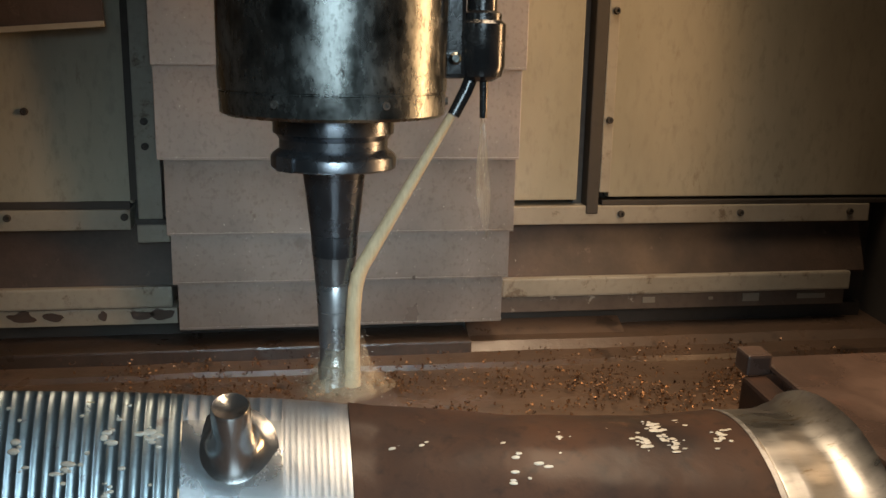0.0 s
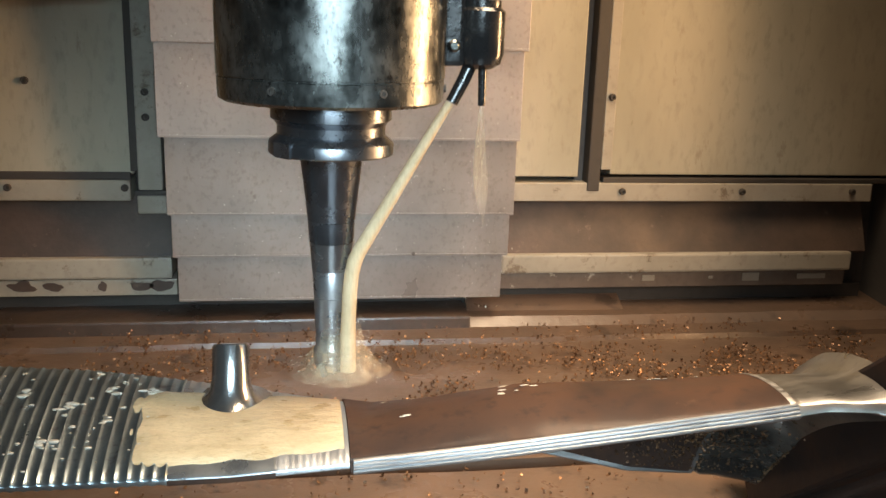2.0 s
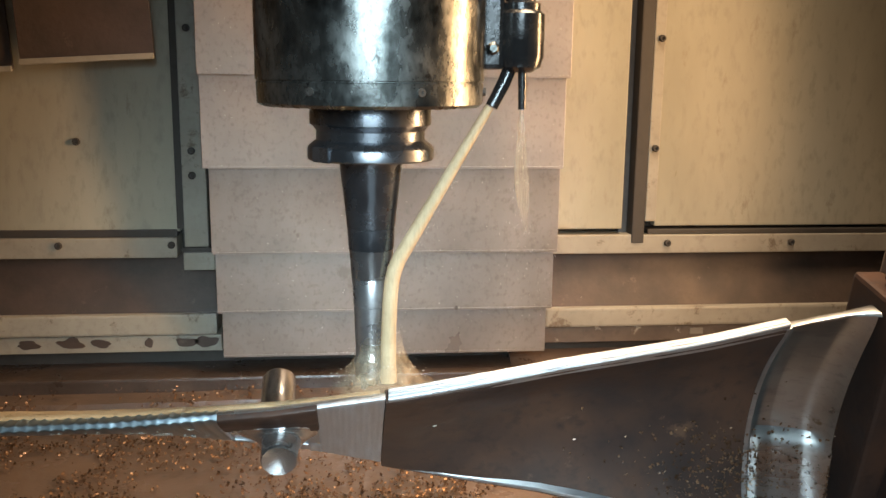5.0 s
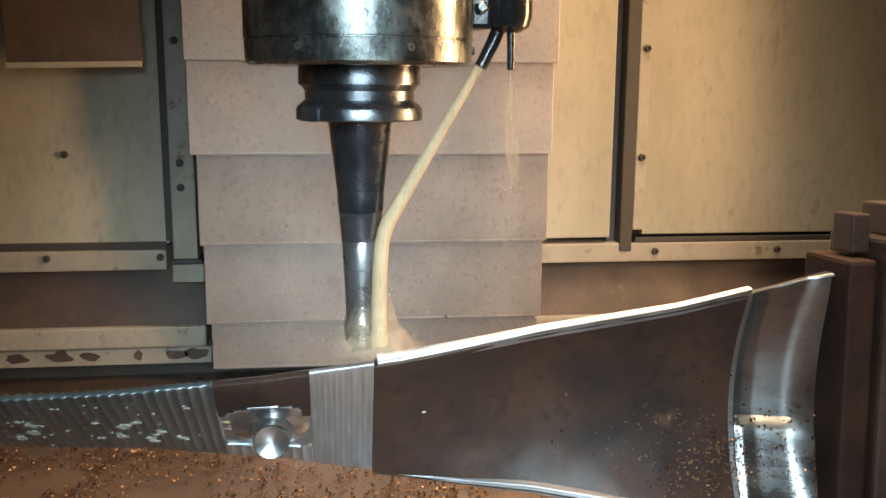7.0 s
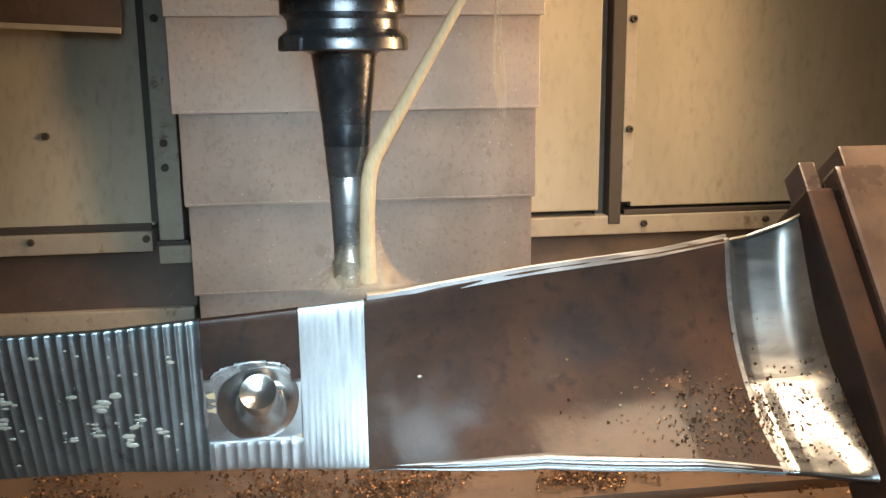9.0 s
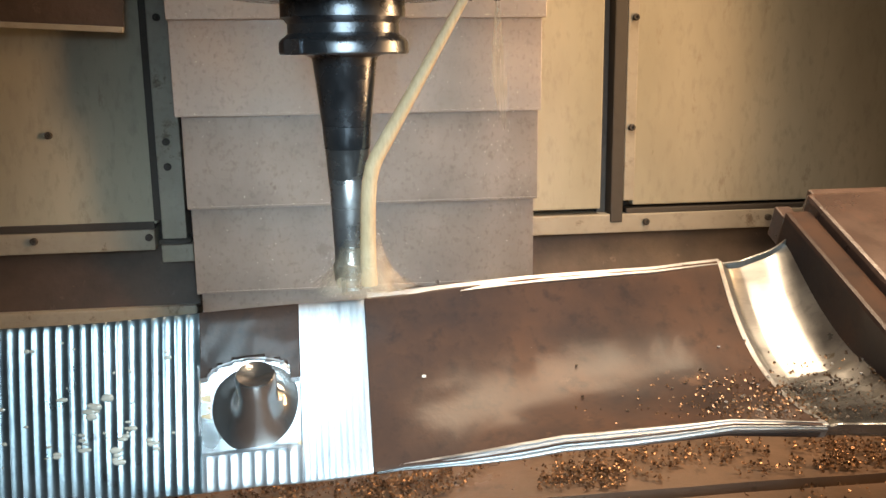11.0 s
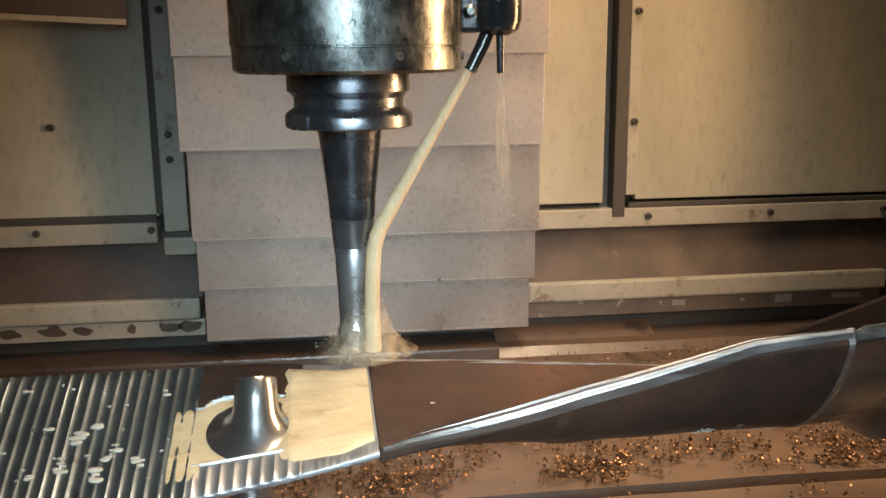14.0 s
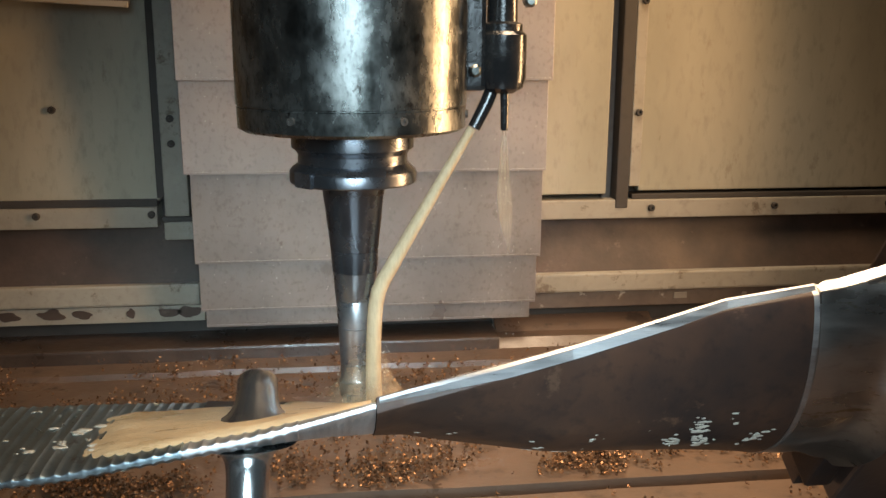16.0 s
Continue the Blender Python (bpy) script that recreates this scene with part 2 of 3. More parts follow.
def sloped(name, x0, x1, prof, material, label):
    """A bent sheet along x from (y, z) pairs, 6 mm thick."""
    bm = bmesh.new()
    rows = []
    for x in np.linspace(x0, x1, 24):
        rows.append([bm.verts.new((x, y, z)) for y, z in prof] + [bm.verts.new((x, y + 0.006, z - 0.006)) for y, z in reversed(prof)])
    k = len(rows[0])
    for a, b in zip(rows, rows[1:]):
        for i in range(k):
            bm.faces.new((a[i], a[(i + 1) % k], b[(i + 1) % k], b[i]))
    bm.faces.new(rows[0])
    bm.faces.new(rows[-1][::-1])
    return tagged(part(name, bm, material), label, "sheet", kind="structure")


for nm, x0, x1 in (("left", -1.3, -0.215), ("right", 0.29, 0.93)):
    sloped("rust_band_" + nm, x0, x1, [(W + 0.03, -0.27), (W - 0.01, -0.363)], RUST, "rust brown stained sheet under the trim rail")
panel("ledge_left", -1.3, -0.219, -0.396, -0.363, W - 0.02, "cream painted ledge with worn paint", TRIM, 0.06, 0.004)
panel("ledge_right", 0.2905, 0.90, -0.395, -0.363, W - 0.02, "cream painted ledge", TRIM, 0.06, 0.004)
panel("skirt_left", -1.3, -0.213, -0.424, -0.3985, W - 0.012, "cream skirt strip with peeling dark patches", TRIM, 0.05)
panel("skirt_right", 0.292, 0.90, -0.424, -0.3975, W - 0.006, "dirty brown skirt strip", mat("dirty_skirt", (0.13, 0.10, 0.08), (0.18, 0.14, 0.11), 0.5, 0, 12, 80, 0.2, (1, 1, 1), (0.45, 0.40, 0.33), 0.0), 0.05)

skirt = bpy.data.objects["skirt_right"]
for px, pw, ph in ((0.545, 0.022, 0.010), (0.655, 0.008, 0.005), (0.727, 0.030, 0.014), (0.838, 0.052, 0.009)):
    part("paint_patch", boxed(px - pw / 2, px + pw / 2, W - 0.0075, W - 0.0055, -0.408 - ph / 2, -0.408 + ph / 2, bevel=0.0008), TRIM, skirt)

skirt = bpy.data.objects["skirt_left"]
for px, pw, ph in ((-0.640, 0.040, 0.018), (-0.565, 0.026, 0.013), (-0.500, 0.034, 0.015), (-0.441, 0.036, 0.017), (-0.392, 0.030, 0.013), (-0.322, 0.014, 0.015), (-0.268, 0.034, 0.014), (-0.236, 0.038, 0.016)):
    bm = lathe(bmesh.new(), [(0.3, -0.5), (0.5, -0.45), (0.46, 0.5)], 20, pose(px, W - 0.0122, -0.409, 90))
    for v in bm.verts:
        k = 1 + 0.6 * noise.noise((v.co.x * 2.5, v.co.z * 2.5, px * 40))
        v.co = Vector((px + (v.co.x - px) * pw * k, W - 0.0122 + (v.co.y - W + 0.0122) * 0.002, -0.409 + (v.co.z + 0.409) * ph * k))
    part("peeled_patch", bm, RUST, skirt, "dark bare patch in the paint")

tagged(part("wall_side_right", boxed(0.97, 1.02, -1.5, W + 0.05, -0.62, 1.1), WALLGREY), "grey painted side wall of the enclosure", "wall", kind="structure")
tagged(part("wall_side_left", boxed(-1.34, -1.30, -1.5, W + 0.05, -0.62, 1.1), WALLGREY), "grey painted side wall of the enclosure", "wall", kind="structure")
tagged(part("wall_front", boxed(-1.3, 0.97, -1.5, -1.46, -0.62, 1.1), WALLGREY), "grey painted door wall of the enclosure", "wall", kind="structure")
tagged(part("ceiling", boxed(-1.34, 1.02, -1.5, W + 0.09, 1.1, 1.14), WALLGREY), "grey painted roof of the enclosure", "ceiling", kind="structure")

# added box: its dark brown holds the gap's shade and the wet stains there
tagged(part("cover_gap_fill", boxed(-0.78, 0.236, W - 0.062, W + 0.03, -0.478, -0.4500, bevel=0.004), mat("wet_gap_shade", (0.045, 0.033, 0.027), (0.075, 0.052, 0.040), 0.35, 0, 14, 90, 0.4, (1, 1, 1), (0.11, 0.07, 0.05), 0.02, coat=0.3)), "dark wet filler standing for the shaded gap under the way cover", "sill", kind="structure")
# solid strip; its near-black colour paints the shade under the ledges
tagged(part("recess", boxed(-1.3, 0.95, W + 0.02, W + 0.04, -0.49, -0.43), DARK), "near-black strip standing for the shade below the ledges", "recess", kind="structure")
sloped("chip_ledge", 0.238, 0.50, [(W + 0.015, -0.440), (W - 0.05, -0.470)], BED, "brown ledge covered in wet chips")

# machine bed with a step at the back and slots along it
bm = bmesh.new()
prof = [(-1.46, FLOOR), (-0.02, FLOOR), (-0.02, FLOOR - 0.03), (0.0, FLOOR - 0.03), (0.0, FLOOR), (0.140, FLOOR), (0.140, FLOOR - 0.03), (0.163, FLOOR - 0.03), (0.163, FLOOR),
        (0.40, FLOOR), (0.56, FLOOR - 0.012), (0.563, FLOOR - 0.004), (0.60, FLOOR), (0.615, FLOOR + 0.012), (W + 0.055, FLOOR + 0.018)]
xs = np.linspace(-1.3, 0.97, 120)
rows = [[bm.verts.new((x, y, z + 0.002 * noise.noise((x * 9, y * 9, 0)))) for y, z in prof] for x in xs]
for a, b in zip(rows, rows[1:]):
    for i in range(len(prof) - 1):
        bm.faces.new((a[i], a[i + 1], b[i + 1], b[i]))
tagged(part("floor", bm, BED), "wet brown machine bed with slots and steel chips", "floor", kind="structure")

# ---- telescopic way cover ----
cover = empty("way_cover", "grey steel telescopic way cover of overlapping plates", "way cover")
PLATES = []
WIDTHS = ((-0.2250, 0.3005), (-0.2236, 0.2962), (-0.2159, 0.2937), (-0.2120, 0.2899), (-0.2062, 0.2831))
for i, (x0, x1) in enumerate(WIDTHS):
    h = 0.75 if i == 0 else 0.16
    y = W - 0.088 + i * 0.009
    bm = boxed(x0, x1, y, y + 0.004, 0, h, bevel=0.0008)
    box(bm, x0 + 0.001, x1 - 0.001, y - 0.0016, y - 0.0001, 0.0005, 0.0035)
    PLATES.append(part("cover_plate", bm, PLATE if i < 2 else LOWPLATE, cover))
    for xe in (x0 + 0.001, x1 - 0.004):
        part("plate_side", boxed(xe, xe + 0.003, y + 0.0045, W - 0.002 - 0.001 * i, 0.001, h), LOWPLATE, PLATES[-1])
    spray = random.Random(50 + i)
    bm = bmesh.new()
    for k in range(170 if i == 0 else 60):
        px, pz, pr = spray.uniform(x0 + 0.004, x1 - 0.004), spray.choice((0.004, spray.uniform(0.004, 0.137), spray.uniform(0.004, 0.137))), spray.uniform(0.0004, 0.0011)
        bmesh.ops.create_icosphere(bm, subdivisions=1, radius=pr, matrix=pose(px, y, pz))
    tagged(part("spray_film", bm, DROP, PLATES[-1], "fine wet coolant droplets"), kind="stuff")


# ---- spindle head, tool and nozzle: heights count from the collet line of the tool ----
head = empty("spindle_head", "greenish grey cast steel milling spindle, oily and worn", "milling spindle")
NB = 0.160
CX = -0.004
NN = NB - 0.003
bm = lathe(bmesh.new(), [(0.060, NN), (0.0845, NN), (0.0880, NN + 0.0025), (0.0885, NN + 0.018), (0.0875, NN + 0.0185), (0.0875, NN + 0.0195), (0.0890, NN + 0.020), (0.0905, NN + 0.45)], 96, pose(CX, 0, 0))
part("spindle_nose", bm, CAST, head, "oily cast steel spindle nose", smooth=True)
for a in (-68, -120, -10, 60, 130):
    bm = lathe(bmesh.new(), [(0.003, 0), (0.003, 0.002), (0.0015, 0.002), (0.0014, 0.0008)], 10)
    b = part("nose_screw", bm, DARK, head)
    b.matrix_basis = pose(CX, 0, NB + 0.009, 0, 0, a) @ pose(0.0883, 0, 0, 0, 90, 0)
tool = part("tool_holder", lathe(bmesh.new(), [(0.046, NB + 0.004), (0.048, NB - 0.001), (0.048, NB - 0.017), (0.0455, NB - 0.0185), (0.043, NB - 0.022), (0.043, NB - 0.029),
            (0.049, NB - 0.034), (0.0500, NB - 0.036), (0.0500, NB - 0.0435), (0.049, NB - 0.0447), (0.030, NB - 0.0450), (0.0256, NB - 0.047), (0.0248, NB - 0.05), (0.0192, 0.0605),
            (0.0180, 0.060)], 72), BLACK, head, "blackened steel tapered tool holder with a grooved flange", smooth=True)
part("collar", lathe(bmesh.new(), [(0.0185, 0.0605), (0.0191, 0.0600), (0.0183, 0.0430), (0.0174, 0.0425)], 60), BLUED, tool, "polished steel collar", smooth=True)
part("neck", lathe(bmesh.new(), [(0.0168, 0.0430), (0.0177, 0.0425), (0.0160, 0.0192), (0.0152, 0.0186)], 60), mat("grey_neck_steel", (0.28, 0.28, 0.285), (0.34, 0.34, 0.345), 0.3, 0.88, 30, 200, 0.04), tool, "dull grey steel neck", smooth=True)
part("shank", lathe(bmesh.new(), [(0.0150, 0.0195), (0.0156, 0.0185), (0.0145, -0.0032), (0.0137, -0.0036), (0.0137, -0.0044), (0.0143, -0.0048), (0.0132, -0.0350), (0.0125, -0.0355)], 60), SHANK, tool, "grey steel shank", smooth=True)
tool.matrix_basis = pose(CX, 0, 0)
part("cutter", lathe(bmesh.new(), [(0.0120, -0.0350), (0.0130, -0.0362), (0.0130, -0.0490), (0.0136, -0.0500), (0.0146, -0.0510), (0.0146, -0.0600), (0.0136, -0.0610), (0.0140, -0.0635), (0.0120, -0.0690), (0.0070, -0.0725)], 48), CARBIDE, tool, "bright steel insert milling cutter", smooth=True)
for k in range(3):
    part("insert", boxed(0.0100, 0.0150, -0.0015, 0.0015, -0.0720, -0.0615, bevel=0.0004, m=pose(0, 0, 0, 0, 0, 120 * k)), EDGE, tool, "small carbide cutting insert")
for k in range(2):
    part("drive_slot", boxed(0.0465, 0.0512, -0.009, 0.009, NB - 0.0448, NB - 0.0335, m=pose(0, 0, 0, 0, 0, 180 * k + 40)), BLUED, tool)

nozzle = part("nozzle_block", lathe(bmesh.new(), [(0.010, NB + 0.03), (0.017, NB + 0.034), (0.0195, NB + 0.042), (0.0195, NB + 0.075), (0.016, NB + 0.078), (0.016, NB + 0.083), (0.012, NB + 0.085), (0.011, NB + 0.20)], 24, pose(0.118, 0.0, 0)), OILY, head, "oily black coolant nozzle block", smooth=True)
part("nozzle_bracket", boxed(0.086, 0.104, -0.012, 0.02, NB + 0.032, NB + 0.12, bevel=0.004), OILY, nozzle)
part("nozzle_tube", tube(bmesh.new(), [(0.112, 0, NB + 0.036), (0.106, -0.002, NB + 0.022), (0.096, -0.004, NB + 0.003)], [0.0055, 0.0055, 0.005], 14), OILY, nozzle, smooth=True)
part("nozzle_pin", tube(bmesh.new(), [(0.120, -0.004, NB + 0.036), (0.1205, -0.004, NB + 0.014), (0.1205, -0.004, NB + 0.001)], [0.0035, 0.0032, 0.003], 12), OILY, nozzle, smooth=True)
for dx, dz in ((0.096, 0.105), (0.094, 0.048), (0.136, 0.10)):
    part("nozzle_fitting", lathe(bmesh.new(), [(0.005, 0), (0.005, 0.008), (0.003, 0.010)], 10, pose(dx, -0.012, NB + dz, 90)), CAST, nozzle)

nozzle.location = (-0.0045, 0, -0.006)

# coolant jet: rigid rods of liquid that travel with the head
rnd = random.Random(4)
jet = empty("coolant_jet", "tan milky coolant jet from the nozzle onto the cutter", "coolant")
path = [Vector((0.0900, -0.004, NB - 0.003)).lerp(Vector((0.0180, -0.012, 0.036)), i / 12) for i in range(13)]
path += [Vector(p) for p in ((0.0142, -0.0145, 0.028), (0.0120, -0.0155, 0.018), (0.0106, -0.0155, 0.004), (0.0098, -0.0152, -0.012), (0.0093, -0.0150, -0.030), (0.0093, -0.0145, -0.050), (0.0098, -0.0140, -0.066))]
n_path = len(path) - 1
core = [0.0026 + 0.0016 * min(1, i / 12) - 0.0010 * max(0, (i - 12) / 7) for i in range(n_path + 1)]
part("jet_core", tube(bmesh.new(), path, core, 16, 0.02, rnd), JET, jet, smooth=True)
part("jet_sheath", tube(bmesh.new(), path, [0.0036 + 0.0024 * min(1, i / 12) + 0.0006 * max(0, (i - 15) / 4) for i in range(n_path + 1)], 16, 0.02, rnd), STREAM, jet, smooth=True)

# thin spray skirts round the cutter's tip
for k, (r0, r1, z0) in enumerate(((0.0165, 0.027, -0.014), (0.0165, 0.035, -0.024), (0.0160, 0.042, -0.036))):
    bm = bmesh.new()
    rings = []
    for i in range(9):
        f = i / 8
        rr = r0 + (r1 - r0) * f ** 2
        rings.append([bm.verts.new((0.003 + rr * math.cos(a) * (1 + 0.06 * math.sin(5 * a + k)), rr * math.sin(a), z0 + (-0.070 - z0) * f)) for a in (2 * math.pi * j / 48 for j in range(48))])
    for a, b in zip(rings, rings[1:]):
        for j in range(48):
            bm.faces.new((a[j], a[(j + 1) % 48], b[(j + 1) % 48], b[j]))
    tagged(part("spray_skirt", bm, MIST, jet, smooth=True), kind="stuff")


def droplets(name, count, place, material):
    """Tiny eight-sided drops, each drawn out along its flight."""
    verts, faces = [], []
    for _ in range(count):
        p, d, r = place()
        d = d.normalized()
        u = d.orthogonal().normalized()
        w, k = d.cross(u), len(verts)
        verts.extend((p + d * r * 3.5, p - d * r * 3.5, p + u * r, p + w * r, p - u * r, p - w * r))
        for a in range(4):
            b = (a + 1) % 4
            faces += [(k, k + 2 + a, k + 2 + b), (k + 1, k + 2 + b, k + 2 + a)]
    me = bpy.data.meshes.new(name)
    me.from_pydata(verts, [], faces)
    me.materials.append(material)
    ob = new(name, me)
    ob.parent = jet
    return tagged(ob, kind="stuff")


def drip_at():
    f = rnd.random() ** 1.5
    d = Vector((rnd.gauss(0.02, 0.10), rnd.gauss(0, 0.06), -1))
    return Vector((0.1160, -0.004, NB - 0.006)) + d * 0.17 * f, d, rnd.uniform(0.00015, 0.00040)


def spray_at():
    a, f = rnd.uniform(0, 2 * math.pi), rnd.random()
    h = rnd.random() ** 1.5
    rad = 0.013 + 0.004 * rnd.random() + 0.034 * f * (1 - h) ** 2
    return Vector((0.004 + rad * math.cos(a), rad * math.sin(a), -0.070 + 0.062 * h)), Vector((math.cos(a) * (0.6 + f), math.sin(a) * (0.6 + f), -1.2 + rnd.random())), rnd.uniform(0.00016, 0.00042)


def fringe_at():
    f = rnd.random()
    p = Vector((0.0900, -0.004, NB - 0.003)).lerp(Vector((0.0175, -0.012, 0.034)), f)
    d = Vector((-0.0735 + rnd.gauss(0, 0.01), rnd.gauss(0, 0.01), -0.129))
    return p + Vector((abs(rnd.gauss(0, 0.006)) * f + 0.004, rnd.gauss(0, 0.004) * f, -abs(rnd.gauss(0, 0.004)) * f)), d, rnd.uniform(0.00015, 0.00035)


def veil(name, top, width, depth, height, lean):
    """Thin falling sheets of drips, crossed so that they show from every side."""
    for k in range(3):
        bm = bmesh.new()
        rows = []
        for i in range(11):
            f = i / 10
            w = width * (0.15 + 0.85 * f) * min(1.0, (1.02 - f) / 0.45)
            a = radians(-25 + 25 * k)
            rows.append([bm.verts.new(Vector(top) + Vector((lean * f * f + (j / 5 - 1) * w * math.cos(a), (j / 5 - 1) * w * math.sin(a) - depth * f, -height * f))) for j in range(11)])
        for a, b in zip(rows, rows[1:]):
            for j in range(10):
                bm.faces.new((a[j], a[j + 1], b[j + 1], b[j]))
        tagged(part(name, bm, VEIL, jet, "thin tan drips of coolant", smooth=True), kind="stuff")


veil("drip_veil", (0.1160, -0.004, NB - 0.005), 0.011, 0.0, 0.10, 0.006)
droplets("drip_spray", 130, drip_at, DROP)
droplets("splash", 300, spray_at, DROP)
droplets("jet_fringe", 70, fringe_at, DROP)


# ---- turbine blade ----
AZ = -0.2989
XN = (-0.46, -0.36, -0.20, -0.08, 0.03, 0.15, 0.27, 0.36, 0.42)
R1 = (0.0950, 0.0966, 0.0988, 0.1044, 0.1074, 0.1177, 0.1251, 0.1376, 0.1560)
F1 = (-12.5, -11.7, -10.3, -6.4, 0.0, 8.4, 15.2, 21.0, 21.5)
R2 = (0.0500, 0.0465, 0.0417, 0.0432, 0.0556, 0.0752, 0.1040, 0.1182, 0.1350)
F2 = (168.0, 176.6, 190.8, 215.5, 241.2, 257.5, 265.3, 263.0, 262.5)
CAM = (0.002, 0.002, 0.003, 0.005, 0.011, 0.034, 0.041, 0.040, 0.038)
THK = (0.007, 0.007, 0.0075, 0.0085, 0.0095, 0.011, 0.012, 0.014, 0.018)


def edge_points(x):
    r1, f1, r2 = np.interp(x, XN, R1), radians(np.interp(x, XN, F1)), np.interp(x, XN, R2)
    f2 = radians(np.interp(x, XN, F2))
    return Vector((-r1 * math.cos(f1), r1 * math.sin(f1))), Vector((-r2 * math.cos(f2), r2 * math.sin(f2)))


def section(x, s, side, edge, extra=0.0):
    """A point of the blade: s from the first edge (0) to the second (1), side +1 or -1."""
    a, b = edge_points(x)
    d = b - a
    nrm = Vector((-d.y, d.x)).normalized()
    if nrm.y < 0:
        nrm.negate()
    bow = 4 * s * (1 - s)
    h = edge + (np.interp(x, XN, THK) + 0.022 * max(0.0, (x - 0.385) / 0.035) ** 2 - edge) * math.sqrt(bow) + extra
    p = a + d * s + nrm * (np.interp(x, XN, CAM) * bow + side * h)
    return Vector((x, p.x, p.y))


def nrm_at(x):
    a, b = edge_points(x)
    d = b - a
    q = Vector((0, -d.y, d.x)).normalized()
    return q if q.z > 0 else -q


SS = [0.5 - 0.5 * math.cos(math.pi * i / 60) for i in range(61)]


def skin(xs, edge, extra, pick, closed=(False, False)):
    """The blade's surface over the stations xs; pick(x, s, side) gives the material slot."""
    bm = bmesh.new()
    rows, keys = [], [(s, 1) for s in SS] + [(s, -1) for s in reversed(SS)]
    for x in xs:
        rows.append([bm.verts.new(section(x, s, sd, edge, extra(x, s, sd))) for s, sd in keys])
    k = len(keys)
    for x, x2, a, b in zip(xs, xs[1:], rows, rows[1:]):
        for i in range(k):
            f = bm.faces.new((a[i], a[(i + 1) % k], b[(i + 1) % k], b[i]))
            f.material_index = pick((x + x2) / 2, (keys[i][0] + keys[(i + 1) % k][0]) / 2, keys[i][1])
    if closed[0]:
        bm.faces.new(rows[0])
    if closed[1]:
        bm.faces.new(rows[-1][::-1])
    return bm


blade = empty("turbine_blade", "half-milled steel turbine blade with dark forged scale", "turbine blade")
STEP = 0.008


def ridge(x, pitch, amp):
    f = (x / pitch) % 1.0
    return amp * (4 * (f - 0.5) ** 2 - 0.4)


def pocket(x, s, sd):
    """0 outside the boss pocket, 1 scale left above it, 2 its flat floor, 3 the finishing cuts below it."""
    if not -0.1235 < x < -0.046:
        return 0
    if sd > 0:
        return 2 if s < 0.84 else 3
    arch = 0.375 - 0.085 * math.sqrt(max(0.0, 1 - ((x + 0.086) / 0.032) ** 2))
    return 1 if s < arch or (x > -0.054 and s < 0.43) else 2 if s < 0.80 else 3


def groove(x, s, sd):
    p = pocket(x, s, sd)
    if x < -0.1235:
        return 0.0008 + ridge(x, 0.0089, 0.0012)
    if p == 1:
        return 0.0018 + 0.0004 * noise.noise((x * 60, s * 12, sd))
    if p == 2:
        return -0.0008 if sd < 0 else 0.0003
    if p == 3:
        return 0.0006 + ridge(x, 0.0092, 0.0011)
    return 0.0002 + ridge(x, 0.0049, 0.0002) + 0.0002 * noise.noise((x * 160, s * 4, sd))


def zone(x, s, sd):
    p = pocket(x, s, sd)
    if x < -0.1235:
        return 0
    return {0: 1, 1: 2, 2: 3, 3: 1}[p]


part("milled_airfoil", skin(list(np.arange(-0.46, STEP + 0.0005, 0.00097)), 0.0009, groove, zone, (True, False)), [RIDGED, MILLED, SCALE, FLAT], blade, "wet grey milled steel with fine ridges", smooth=True)
part("forged_airfoil", skin(list(np.linspace(STEP, 0.335, 60)), 0.0036, lambda x, s, sd: 0.0016 + 0.0006 * noise.noise((x * 30, s * 8, sd)), lambda x, s, sd: 0, (True, True)), SCALE, blade, "dark brown forged scale surface", smooth=True)
def root_form(x, s, sd):
    if x < 0.340:
        return 0.0022
    h = ridge(x, 0.004, 0.00025)
    if sd < 0:
        f = min(1.0, (x - 0.340) / 0.009)
        h += (-0.0055 if 0.015 < s < 0.60 else 0.0030 * min(1.0, (s - 0.60) / 0.02) if s >= 0.60 else 0.0) * f * f * (3 - 2 * f)
        if s < 0.60:
            h += 0.014 * max(0.0, (x - 0.388) / 0.032) ** 2
    else:
        h += 0.0012 * noise.noise((x * 40, s * 9, 5))
    return h


part("root_fillet", skin(list(np.linspace(0.335, 0.42, 40)), 0.003, root_form, lambda x, s, sd: 1 if x < 0.340 else 0, (True, True)), [GOLD, EDGE], blade, "oily machined root fillet", smooth=True)

